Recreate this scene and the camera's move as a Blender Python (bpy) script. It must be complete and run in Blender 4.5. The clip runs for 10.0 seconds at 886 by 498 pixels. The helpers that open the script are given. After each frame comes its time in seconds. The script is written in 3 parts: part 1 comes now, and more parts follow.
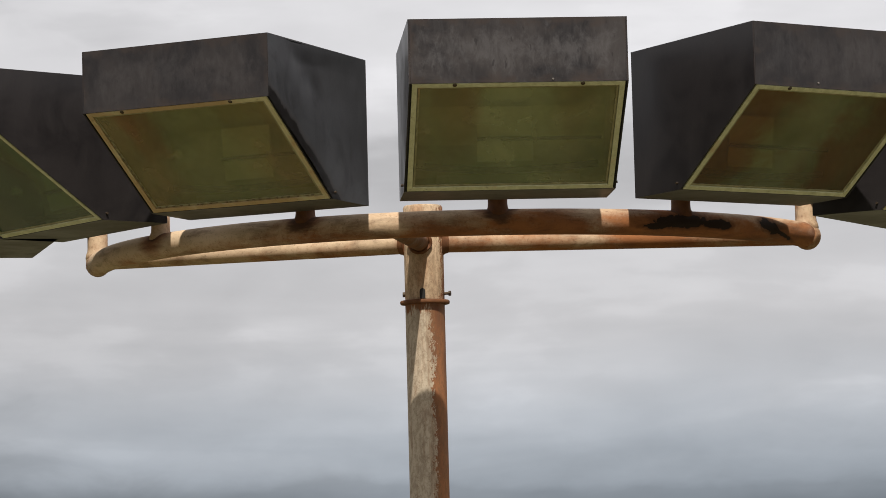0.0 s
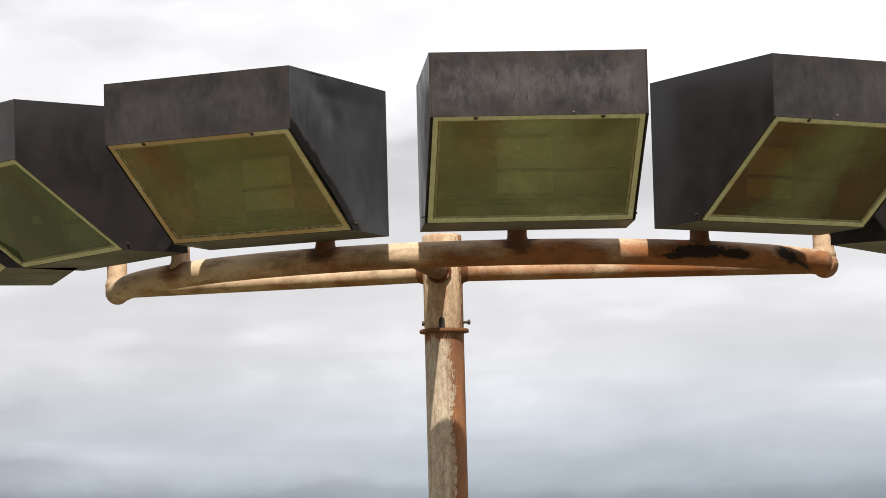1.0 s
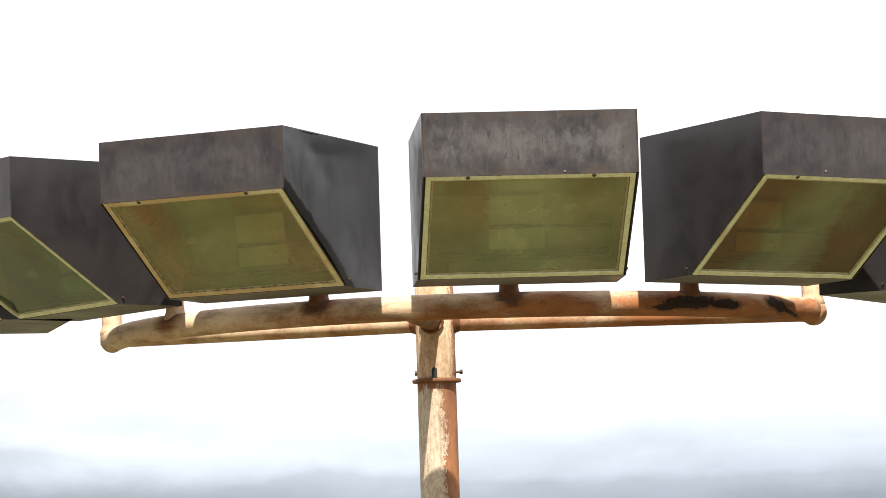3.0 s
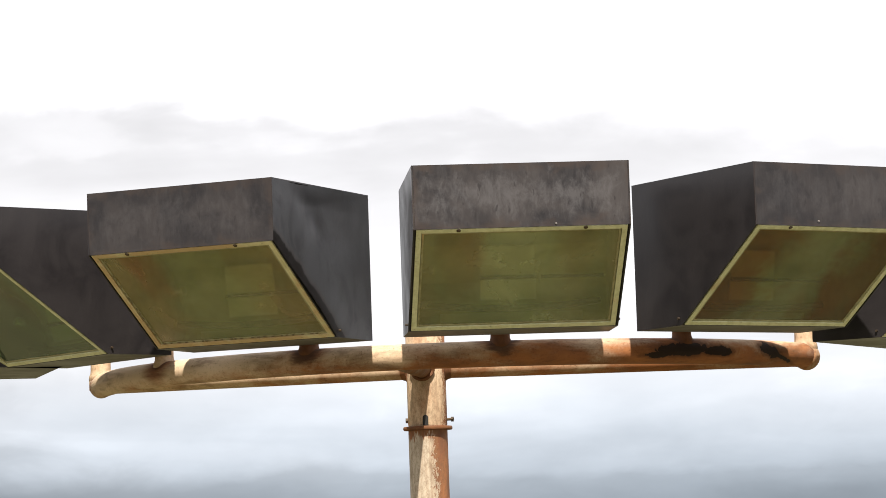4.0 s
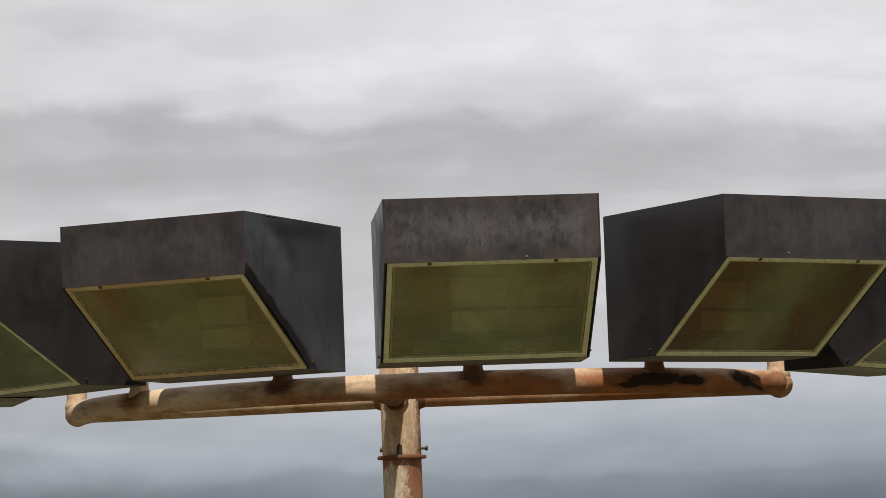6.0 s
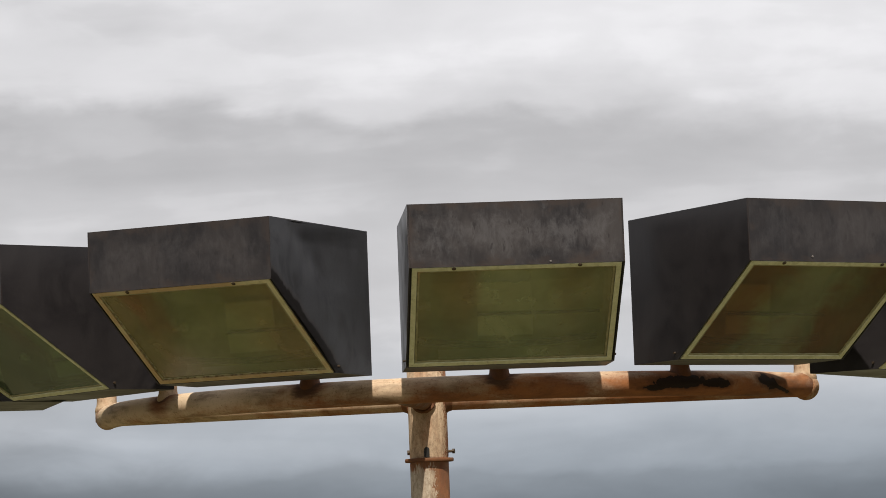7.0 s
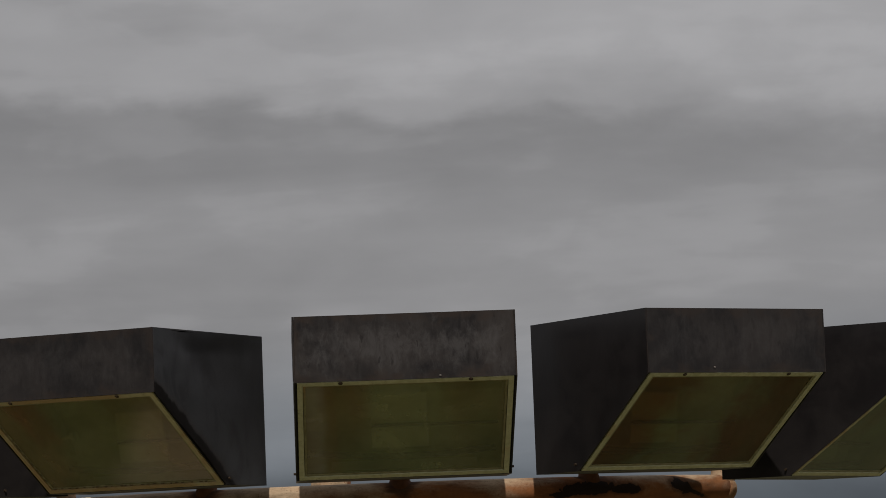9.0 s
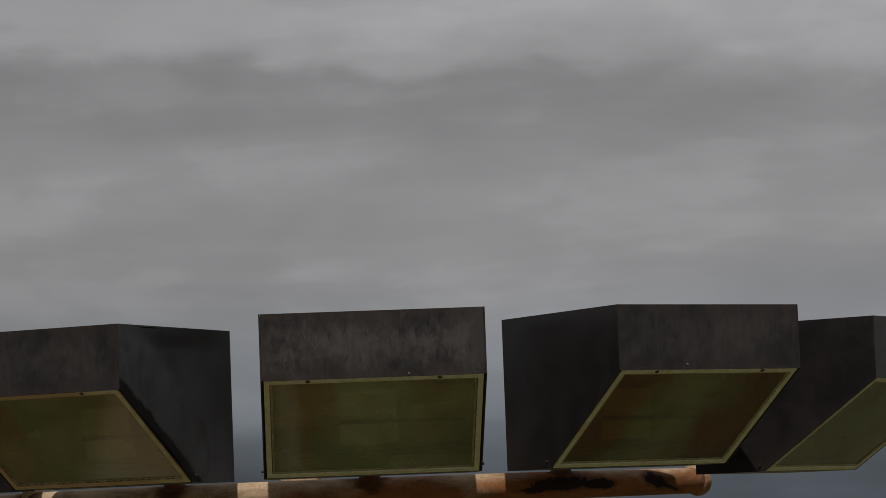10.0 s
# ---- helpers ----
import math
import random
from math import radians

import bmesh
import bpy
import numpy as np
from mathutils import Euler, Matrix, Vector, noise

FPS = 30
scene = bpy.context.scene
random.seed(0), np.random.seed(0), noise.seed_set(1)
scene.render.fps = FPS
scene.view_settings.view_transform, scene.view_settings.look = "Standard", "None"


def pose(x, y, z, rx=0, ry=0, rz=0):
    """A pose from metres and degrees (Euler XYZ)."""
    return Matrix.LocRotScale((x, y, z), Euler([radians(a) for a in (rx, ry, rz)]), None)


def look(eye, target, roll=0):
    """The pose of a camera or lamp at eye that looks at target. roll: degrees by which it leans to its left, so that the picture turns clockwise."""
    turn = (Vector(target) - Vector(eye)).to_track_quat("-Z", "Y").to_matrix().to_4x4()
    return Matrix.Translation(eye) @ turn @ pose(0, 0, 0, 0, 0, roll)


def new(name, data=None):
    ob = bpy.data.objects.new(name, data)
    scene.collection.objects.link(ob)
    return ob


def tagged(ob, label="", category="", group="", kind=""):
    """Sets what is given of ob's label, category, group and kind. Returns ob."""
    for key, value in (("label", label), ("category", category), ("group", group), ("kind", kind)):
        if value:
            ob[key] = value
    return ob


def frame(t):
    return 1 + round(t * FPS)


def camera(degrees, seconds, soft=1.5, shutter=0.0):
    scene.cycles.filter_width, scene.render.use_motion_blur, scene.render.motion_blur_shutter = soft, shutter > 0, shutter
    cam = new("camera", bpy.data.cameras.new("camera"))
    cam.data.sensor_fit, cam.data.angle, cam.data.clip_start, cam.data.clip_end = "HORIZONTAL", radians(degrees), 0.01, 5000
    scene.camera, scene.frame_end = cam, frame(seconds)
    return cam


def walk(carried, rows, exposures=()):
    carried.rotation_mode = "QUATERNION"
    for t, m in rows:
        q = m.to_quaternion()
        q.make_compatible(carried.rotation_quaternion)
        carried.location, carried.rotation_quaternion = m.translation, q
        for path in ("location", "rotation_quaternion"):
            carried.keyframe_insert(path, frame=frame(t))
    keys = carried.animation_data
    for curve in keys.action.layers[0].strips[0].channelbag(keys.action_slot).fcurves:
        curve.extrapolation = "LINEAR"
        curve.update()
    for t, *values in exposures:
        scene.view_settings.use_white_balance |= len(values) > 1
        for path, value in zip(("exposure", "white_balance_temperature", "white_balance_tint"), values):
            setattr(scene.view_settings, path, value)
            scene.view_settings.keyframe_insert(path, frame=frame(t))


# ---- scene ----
RIG = 8.0  # height of the lamp housings' undersides above the ground

# ---- camera and walk ----
cam = camera(15.20, 10.0, soft=0.85)


def aim(t, x, y, z, pitch, yaw, roll):
    """Seconds, the eye by the rig's own origin, and the turn in degrees: pitch up, yaw to the right."""
    eye = Vector((x, y, z + RIG))
    p, a = radians(pitch), radians(yaw)
    way = Vector((math.sin(a) * math.cos(p), math.cos(a) * math.cos(p), math.sin(p)))
    return t, look(eye, eye + way, roll)


WALK = [
    (0.0, -0.717, -8.909, -1.089, 5.69, 3.20, -1.47),
    (0.5, -0.766, -8.915, -1.050, 5.69, 3.01, -1.46),
    (1.0, -0.762, -8.952, -1.013, 5.75, 3.12, -1.50),
    (1.5, -0.766, -9.013, -0.947, 5.69, 3.15, -1.61),
    (2.0, -0.821, -9.033, -0.917, 5.60, 3.25, -1.70),
    (2.5, -0.795, -9.062, -0.890, 5.58, 3.30, -1.70),
    (4.0, -0.776, -9.013, -0.669, 5.48, 3.53, -1.97),
    (4.5, -0.780, -8.918, -0.607, 5.50, 3.64, -1.94),
    (5.0, -0.792, -8.905, -0.571, 5.61, 3.66, -1.99),
    (5.5, -0.747, -8.990, -0.590, 5.56, 3.70, -2.11),
    (7.0, -0.662, -9.112, -0.568, 5.45, 2.88, -2.19),
    (7.5, -0.596, -9.129, -0.493, 5.44, 1.86, -2.22),
    (8.0, -0.565, -9.057, -0.412, 5.43, 1.92, -2.22),
    (8.5, -0.405, -8.943, -0.333, 5.39, 2.11, -2.25),
    (9.0, -0.228, -8.875, -0.251, 5.46, 2.20, -2.20),
    (9.5, -0.166, -8.802, -0.175, 5.16, 2.28, -2.19),
    (10.0, -0.166, -8.767, -0.130, 4.66, 2.36, -2.19),
]
EXPOSURES = [(0.0, -0.09), (0.5, 0.04), (1.0, 0.35), (1.5, 0.75), (2.0, 1.0), (2.7, 1.1), (3.8, 0.9), (4.0, 0.76), (4.5, 0.27), (5.0, -0.11),
             (5.5, -0.2), (6.8, 0.0), (7.0, -0.04), (7.5, -0.44), (8.0, -0.78), (9.0, -1.23), (10.0, -1.27)]
walk(cam, [aim(*row) for row in WALK], EXPOSURES)

# ---- sky and sun ----
SUN_ELEVATION, SUN_AZIMUTH = 56.5, 181.4  # degrees; azimuth from +y towards +x
e, a = radians(SUN_ELEVATION), radians(SUN_AZIMUTH)
SUN_WAY = Vector((math.sin(a) * math.cos(e), math.cos(a) * math.cos(e), math.sin(e)))
lamp = bpy.data.lights.new("sun", "SUN")
lamp.energy, lamp.angle, lamp.color = 5.0, radians(0.6), (1.0, 0.93, 0.82)
sun = new("sun", lamp)
sun.matrix_world = look(SUN_WAY * 60 + Vector((0, 0, RIG)), (0, 0, RIG))

world = bpy.data.worlds.new("world")
scene.world = world
world.use_nodes = True


class Net:
    """Short names for the nodes of one tree."""

    def __init__(self, tree):
        self.tree = tree
        tree.nodes.clear()

    def add(self, kind, values=None, operation="", clamp=False, smooth=False, colours=False):
        node = self.tree.nodes.new(kind)
        if operation:
            node.operation = operation
        if clamp:
            node.use_clamp = True
        if smooth:
            node.interpolation_type = "SMOOTHSTEP"
        if colours:
            node.data_type = "RGBA"
        for key, value in (values or {}).items():
            if isinstance(value, bpy.types.NodeSocket):
                self.tree.links.new(value, node.inputs[key])
            else:
                node.inputs[key].default_value = value
        return node

    def math(self, op, a, b=0.0, c=0.0, clamp=False):
        return self.add("ShaderNodeMath", {0: a, 1: b, 2: c}, operation=op, clamp=clamp).outputs[0]

    def step(self, value, lo, hi, a=0.0, b=1.0):
        """a below lo, b above hi, smooth between."""
        return self.add("ShaderNodeMapRange", {"Value": value, "From Min": lo, "From Max": hi, "To Min": a, "To Max": b},
                        smooth=True).outputs[0]

    def mix(self, fac, a, b):
        node = self.add("ShaderNodeMix", colours=True)
        for socket, value in ((node.inputs[0], fac), (node.inputs[6], a), (node.inputs[7], b)):
            if isinstance(value, bpy.types.NodeSocket):
                self.tree.links.new(value, socket)
            else:
                socket.default_value = value if isinstance(value, (int, float)) else (*value, 1)
        return node.outputs[2]

    def noise(self, vector, scale, detail=4.0, rough=0.55, warp=0.0, stretch=None):
        if stretch:
            vector = self.add("ShaderNodeMapping", {"Vector": vector, "Scale": stretch}).outputs[0]
        return self.add("ShaderNodeTexNoise", {"Vector": vector, "Scale": scale, "Detail": detail, "Roughness": rough,
                                               "Distortion": warp}).outputs[0]


def build_sky():
    n = Net(world.node_tree)
    sky = n.add("ShaderNodeTexSky")
    sky.sky_type, sky.sun_disc, sky.dust_density = "NISHITA", False, 2.0
    sky.sun_elevation, sky.sun_rotation = radians(SUN_ELEVATION), radians(SUN_AZIMUTH)
    way = n.add("ShaderNodeTexCoord").outputs["Generated"]
    axes = n.add("ShaderNodeSeparateXYZ", {0: way}).outputs
    high = n.math("MULTIPLY", n.math("ARCSINE", axes[2]), 57.2958)  # elevation in degrees
    east = n.math("MULTIPLY", n.math("ARCTAN2", axes[0], axes[1]), 57.2958)  # bearing in degrees from +y
    flat = n.add("ShaderNodeCombineXYZ", {0: east, 1: high}).outputs[0]

    def patch(size, detail, rough, warp, stretch, seed):
        """Cloud texture about zero; size in degrees."""
        at = n.add("ShaderNodeMapping", {"Vector": flat, "Location": (seed, seed * 0.7, seed), "Scale": stretch}).outputs[0]
        return n.math("SUBTRACT", n.noise(at, 1.0 / size, detail, rough, warp), 0.5)

    def sum_of(*terms):
        total = terms[0]
        for term in terms[1:]:
            total = n.math("ADD", total, term)
        return total

    def times(a, b):
        return n.math("MULTIPLY", a, b)

    def bump(x, y, wide, tall):
        """1 at a bearing and height, falling off softly round it."""
        dx = n.math("DIVIDE", n.math("SUBTRACT", n.math("ADD", east, times(billow, 1.8)), x), wide)
        dy = n.math("DIVIDE", n.math("SUBTRACT", n.math("ADD", high, times(billow, 0.9)), y), tall)
        return n.step(n.math("SQRT", n.math("ADD", times(dx, dx), times(dy, dy))), 0.0, 1.0, 1.0, 0.0)

    billow = patch(1.5, 5.0, 0.50, 0.3, (0.85, 1.6, 1.0), 3.0)
    layers = patch(2.6, 4.0, 0.50, 0.25, (0.42, 2.2, 1.0), 11.0)
    veil = patch(5.0, 3.0, 0.5, 0.3, (0.6, 1.3, 1.0), 23.0)
    wisps = patch(0.75, 4.0, 0.55, 0.3, (0.55, 1.3, 1.0), 31.0)

    # the billowing upper rim of the grey layer
    rim = n.add("ShaderNodeValToRGB", {0: n.math("DIVIDE", n.math("ADD", east, 7.0), 19.0)})
    rim.color_ramp.interpolation = "EASE"
    heights = ((-6.5, 8.40), (-4.9, 8.12), (-3.7, 7.98), (-2.4, 8.12), (-1.3, 8.00), (-0.2, 7.78), (0.6, 7.80), (1.6, 7.47), (2.3, 7.47), (2.8, 7.68), (4.1, 7.71), (5.6, 7.52), (8.0, 7.25), (11.0, 7.05))
    stops = rim.color_ramp.elements
    while len(stops) < len(heights):
        stops.new(0.5)
    for stop, (x, y) in zip(stops, heights):
        stop.position = (x + 7.0) / 19.0
        stop.color = ((y - 6.0) / 3.0,) * 3 + (1,)
    edge = n.math("ADD", times(rim.outputs[0], 3.0), 6.0)
    over = n.math("SUBTRACT", sum_of(high, times(billow, 0.55), times(wisps, 0.25)), edge)
    blur = n.math("ADD", 0.30, n.step(n.math("ADD", east, times(veil, 8.0)), 3.5, 6.5, 0.0, 0.55))  # the rim dissolves towards the east

    tone = n.step(n.math("ADD", high, times(layers, 0.6)), 0.0, 3.3, 0.21, 0.59)
    tone = n.math("ADD", tone, n.step(high, 3.0, 5.5, 0.0, 0.045))
    above = n.step(n.math("DIVIDE", over, blur), -0.35, 1.0)
    below = times(n.step(over, -2.0, -0.45), n.math("SUBTRACT", 1.0, above))
    tone = n.math("SUBTRACT", tone, times(below, 0.075))
    tone = n.math("ADD", tone, times(above, n.step(over, 0.0, 1.6, 0.105, 0.205)))
    tone = n.math("ADD", tone, n.step(high, 11.0, 45.0, 0.0, -0.26))
    # a greyer mass of cloud above the rim, to the west
    mass = sum_of(east, times(veil, 7.0), times(billow, 1.5))
    tone = n.math("SUBTRACT", tone, times(n.step(mass, -5.0, 1.8, 0.145, 0.0), n.step(over, 0.15, 1.3)))
    # soft layers, ragged puffs
    tone = n.math("ADD", tone, times(n.step(layers, -0.22, 0.22, -0.042, 0.042), n.step(high, 1.0, 4.0, 0.45, 1.0)))
    tone = n.math("ADD", tone, n.step(veil, -0.2, 0.2, -0.035, 0.035))
    tone = n.math("ADD", tone, n.step(billow, -0.25, 0.25, -0.020, 0.020))
    tone = n.math("ADD", tone, n.step(east, -3.0, 1.0, -0.018, 0.018))
    tone = n.math("ADD", tone, times(n.step(n.math("ADD", layers, n.math("ADD", times(billow, 0.35), times(wisps, 0.2))), 0.0, 0.10, -0.012, 0.016), n.step(high, 1.5, 3.5)))
    tone = n.math("ADD", tone, n.step(wisps, -0.25, 0.25, -0.010, 0.010))
    # brighter puffs low down and the dark bank along the horizon
    for x, y, wide, tall, gain in ((5.0, 9.1, 4.0, 1.3, 0.05), (0.4, 4.4, 1.1, 0.45, 0.06), (6.4, 3.7, 2.0, 0.7, 0.035), (10.6, 3.0, 2.0, 0.9, 0.05), (4.5, 3.2, 7.0, 2.0, 0.06), (-2.4, 2.25, 1.7, 0.65, 0.06), (-4.6, 3.0, 1.5, 0.5, -0.06), (-4.8, 2.0, 1.6, 0.9, -0.08)):
        tone = n.math("ADD", tone, times(bump(x, y, wide, tall), gain))
    bank = sum_of(high, times(billow, 0.55), times(wisps, 0.2), n.step(east, 1.0, 5.0, 0.0, 0.30))
    tone = times(tone, n.math("MAXIMUM", n.step(bank, 1.42, 1.98, 0.72, 1.0), n.step(east, -2.0, 3.0, 0.72, 0.90)))
    tone = n.math("MAXIMUM", tone, 0.12)
    colour = n.mix(n.step(n.math("ADD", high, times(layers, 1.2)), 0.2, 4.8), (0.82, 0.945, 1.09), (1.006, 0.996, 1.020))
    cloud = n.add("ShaderNodeVectorMath", {0: colour, "Scale": tone}, operation="SCALE").outputs[0]
    clear = n.add("ShaderNodeBackground", {"Color": sky.outputs[0], "Strength": 0.06})
    cover = n.add("ShaderNodeBackground", {"Color": cloud, "Strength": 1.0})
    both = n.add("ShaderNodeMixShader", {0: 0.97, 1: clear.outputs[0], 2: cover.outputs[0]})
    n.add("ShaderNodeOutputWorld", {0: both.outputs[0]})


build_sky()

# ---- materials ----

# a lamp housing's width, height, front height, depth and sill, and the corners of its side
W, TALL, FRONT, DEEP, SILL = 0.600, 0.429, 0.177, 0.596, 0.224
A, B, C, D, E = (0.0, TALL), (DEEP, TALL), (DEEP, 0.0), (DEEP - SILL, 0.0), (0.0, TALL - FRONT)


def material(name):
    m = bpy.data.materials.new(name)
    m.use_nodes = True
    return m, Net(m.node_tree)


def finish(n, colour, rough, metal=0.0, height=None, depth=0.002, coat=0.0, specular=0.5):
    values = {"Base Color": colour, "Roughness": rough, "Metallic": metal, "Coat Weight": coat, "Specular IOR Level": specular}
    if height is not None:
        values["Normal"] = n.add("ShaderNodeBump", {"Height": height, "Distance": depth, "Strength": 0.6}).outputs[0]
    shader = n.add("ShaderNodeBsdfPrincipled", {k: v if not isinstance(v, tuple) else (*v, 1) for k, v in values.items()})
    n.add("ShaderNodeOutputMaterial", {0: shader.outputs[0]})


def housing_paint(name, chalk, scoured=False):
    """Dark bronze paint, chalky and scuffed; chalk says how worn."""
    m, n = material(name)
    whole = n.add("ShaderNodeTexCoord").outputs["Object"]
    seed = n.add("ShaderNodeObjectInfo").outputs["Random"]
    at = n.add("ShaderNodeVectorMath", {0: whole, 1: n.add("ShaderNodeCombineXYZ", {0: n.math("MULTIPLY", seed, 7.0), 1: seed}).outputs[0]}).outputs[0]
    p = n.add("ShaderNodeSeparateXYZ", {0: whole}).outputs
    run = n.noise(at, 55.0, 4.0, 0.6, 0.2, (1.0, 1.0, 0.22))
    tick = n.noise(at, 62.0, 2.0, 0.5, 0.1, (1.0, 1.0, 0.45))
    cloud = n.noise(at, 6.0, 6.0, 0.64, 0.5)
    spot = n.noise(at, 60.0, 3.0, 0.6)
    rub = n.noise(at, 30.0, 8.0, 0.72, 0.4, (1.0, 1.0, 0.55))
    # how far in from the folds of the front sheet
    reach = n.math("MINIMUM", n.math("SUBTRACT", W / 2, n.math("ABSOLUTE", p[0])), n.math("MINIMUM", n.math("SUBTRACT", TALL, p[2]), n.math("ABSOLUTE", n.math("SUBTRACT", p[2], E[1]))))
    base = n.mix(n.step(cloud, 0.3, 0.7), (0.0165, 0.0147, 0.0160), (0.0220, 0.0194, 0.0206))
    base = n.mix(n.math("MULTIPLY", n.step(cloud, 0.35, 0.62), 0.62 * chalk), base, (0.066, 0.057, 0.055))
    rubbed = n.math("MULTIPLY", n.step(n.math("ADD", rub, n.step(reach, 0.0, 0.085, -0.16, 0.03)), 0.36, 0.66), 1.05 * chalk * chalk)
    base = n.mix(rubbed, base, (0.084, 0.079, 0.081))
    base = n.mix(n.math("MULTIPLY", n.step(run, 0.46, 0.72), 0.16 * chalk), base, (0.110, 0.104, 0.104))
    base = n.mix(n.math("MULTIPLY", n.step(tick, 0.64, 0.70), 0.80 * chalk), base, (0.016, 0.014, 0.014))
    # rust creeping in from the folds, broken up
    front = n.math("ADD", reach, n.step(p[1], 0.004, 0.010))
    bitten = n.math("ADD", front, n.math("MULTIPLY", n.math("SUBTRACT", n.noise(at, 16.0, 6.0, 0.65, 0.3), 0.45), 0.16))
    base = n.mix(n.step(bitten, -0.004, 0.030, 0.32 + 0.45 * chalk, 0.0), base, (0.043, 0.031, 0.026))
    if scoured:
        base = n.mix(0.35, base, (0.050, 0.046, 0.047))
        # scoured to a blue-grey bloom, all but a strip along the sloping edge
        off = n.math("ADD", n.math("MULTIPLY", p[1], E[1]), n.math("MULTIPLY", n.math("SUBTRACT", p[2], E[1]), D[0]))
        off = n.math("DIVIDE", off, math.hypot(E[1], D[0]))
        off = n.math("ADD", off, n.math("MULTIPLY", n.math("SUBTRACT", n.noise(at, 9.0, 5.0, 0.6, 0.5), 0.5), 0.06))
        smear = n.noise(at, 9.0, 6.0, 0.62, 0.8, (1.0, 1.0, 0.7))
        patch = n.math("MULTIPLY", n.step(off, 0.026, 0.040), n.step(off, 0.06, 0.33, 1.0, 0.10))
        base = n.mix(n.math("MULTIPLY", patch, n.step(smear, 0.34, 0.60, 0.42, 0.74)), base, (0.150, 0.156, 0.176))
        base = n.mix(n.math("MULTIPLY", n.step(off, 0.028, 0.034), n.step(off, 0.036, 0.052, 0.5, 0.0)), base, (0.115, 0.108, 0.110))  # pale lip of the stain
    scuff = n.noise(at, 9.0, 6.0, 0.7, 0.2)
    base = n.mix(n.step(scuff, 0.58, 0.72, 0.0, 0.16), base, (0.050, 0.043, 0.041))
    rough = n.step(cloud, 0.3, 0.7, 0.30, 0.44)
    finish(n, base, rough, 0.0, n.math("ADD", cloud, n.math("MULTIPLY", spot, 0.05)), 0.0012, specular=0.28)
    return m


def rusted(name, share, blotches=False, stripe=None, streaks=0.0, drift=0.0, under=0.0, welds=(), coat=((0.58, 0.420, 0.270), (0.70, 0.55, 0.39)), fringe=None, along="", dark=1.0):
    """Old cream paint over steel, browned and eaten by orange rust; share: how much of it is rust; along: the way the pipe runs."""
    m, n = material(name)
    at = n.add("ShaderNodeTexCoord").outputs["Object"]
    p = n.add("ShaderNodeSeparateXYZ", {0: at}).outputs
    lie, drawn = at, (1.0, 1.0, 1.0)  # the pipe's own run, in which wear is drawn out
    if along == "ring":
        dx, dy = n.math("SUBTRACT", p[0], RING.x), n.math("SUBTRACT", RING.y, p[1])
        off = n.math("SQRT", n.math("ADD", n.math("MULTIPLY", dx, dx), n.math("MULTIPLY", dy, dy)))
        lie = n.add("ShaderNodeCombineXYZ", {0: n.math("MULTIPLY", n.math("ARCTAN2", dx, dy), ARC), 1: off, 2: p[2]}).outputs[0]
    if along:
        drawn = (1.0, 1.0, 0.3) if along == "z" else (0.3, 1.0, 1.0)
    big = n.noise(at, 3.2, 5.0, 0.6, 0.3)
    mid = n.noise(lie, 16.0, 7.0, 0.64, 0.3, drawn)
    runs = n.noise(at, 48.0, 4.0, 0.6, 0.2, (1.0, 1.0, 0.09))
    grit = n.noise(at, 130.0, 4.0, 0.7)
    speck = n.noise(lie, 210.0, 3.0, 0.6, 0.2, drawn)
    paint = n.mix(mid, *coat)
    rust = n.mix(n.step(mid, 0.3, 0.7), (0.16 * dark, 0.046 * dark, 0.014 * dark), (0.35 * dark, 0.128 * dark, 0.040 * dark))
    if drift:
        big = n.math("ADD", big, n.math("MULTIPLY", n.math("MINIMUM", p[0], n.math("MULTIPLY", n.math("SUBTRACT", 1.02, p[0]), 4.0)), drift))  # more rust towards one end; the paler tip paints in its sunlit look
    even = n.math("ADD", n.math("MULTIPLY", big, 0.50), n.math("ADD", n.math("MULTIPLY", mid, 0.40), n.math("MULTIPLY", grit, 0.1)))
    if under:
        even = n.math("ADD", even, n.math("MULTIPLY", n.math("SUBTRACT", -0.044, p[2]), under))  # more rust lower on the pipe
    eaten = n.step(even, 0.66 - 0.32 * share, 0.90 - 0.32 * share, 0.0, 0.95)
    if stripe:
        # a strip down one flank where the rain has kept the steel wet
        strip = n.math("ADD", p[0], n.math("MULTIPLY", n.math("SUBTRACT", n.noise(at, 26.0, 5.0, 0.65, 0.2, (1.0, 1.0, 0.35)), 0.5), 0.05))
        flake = n.noise(at, 120.0, 5.0, 0.75, 0.3, (1.0, 1.0, 0.6))
        strip = n.math("ADD", strip, n.math("MULTIPLY", n.math("SUBTRACT", flake, 0.5), 0.085))
        eaten = n.math("MAXIMUM", eaten, n.step(strip, stripe, stripe + 0.005, 0.0, 0.92))
    if fringe:
        # rust washed down in drips from the flange
        drip = n.math("ADD", p[2], n.math("MULTIPLY", n.math("SUBTRACT", n.noise(at, 60.0, 4.0, 0.6, 0.3, (1.0, 1.0, 0.25)), 0.5), 0.14))
        eaten = n.math("MAXIMUM", eaten, n.step(drip, fringe - 0.022, fringe - 0.006, 0.0, 0.95))
    for wx, wy, wz in welds:
        far = n.add("ShaderNodeVectorMath", {0: at, 1: (wx, wy, wz)}, operation="DISTANCE").outputs["Value"]
        far = n.math("ADD", far, n.math("MULTIPLY", n.math("SUBTRACT", mid, 0.5), 0.12))
        eaten = n.math("MAXIMUM", eaten, n.step(far, 0.035, 0.105, 0.9, 0.0))
    colour = n.mix(eaten, paint, rust)
    grime = n.noise(lie, 22.0, 6.0, 0.66, 0.3, drawn)
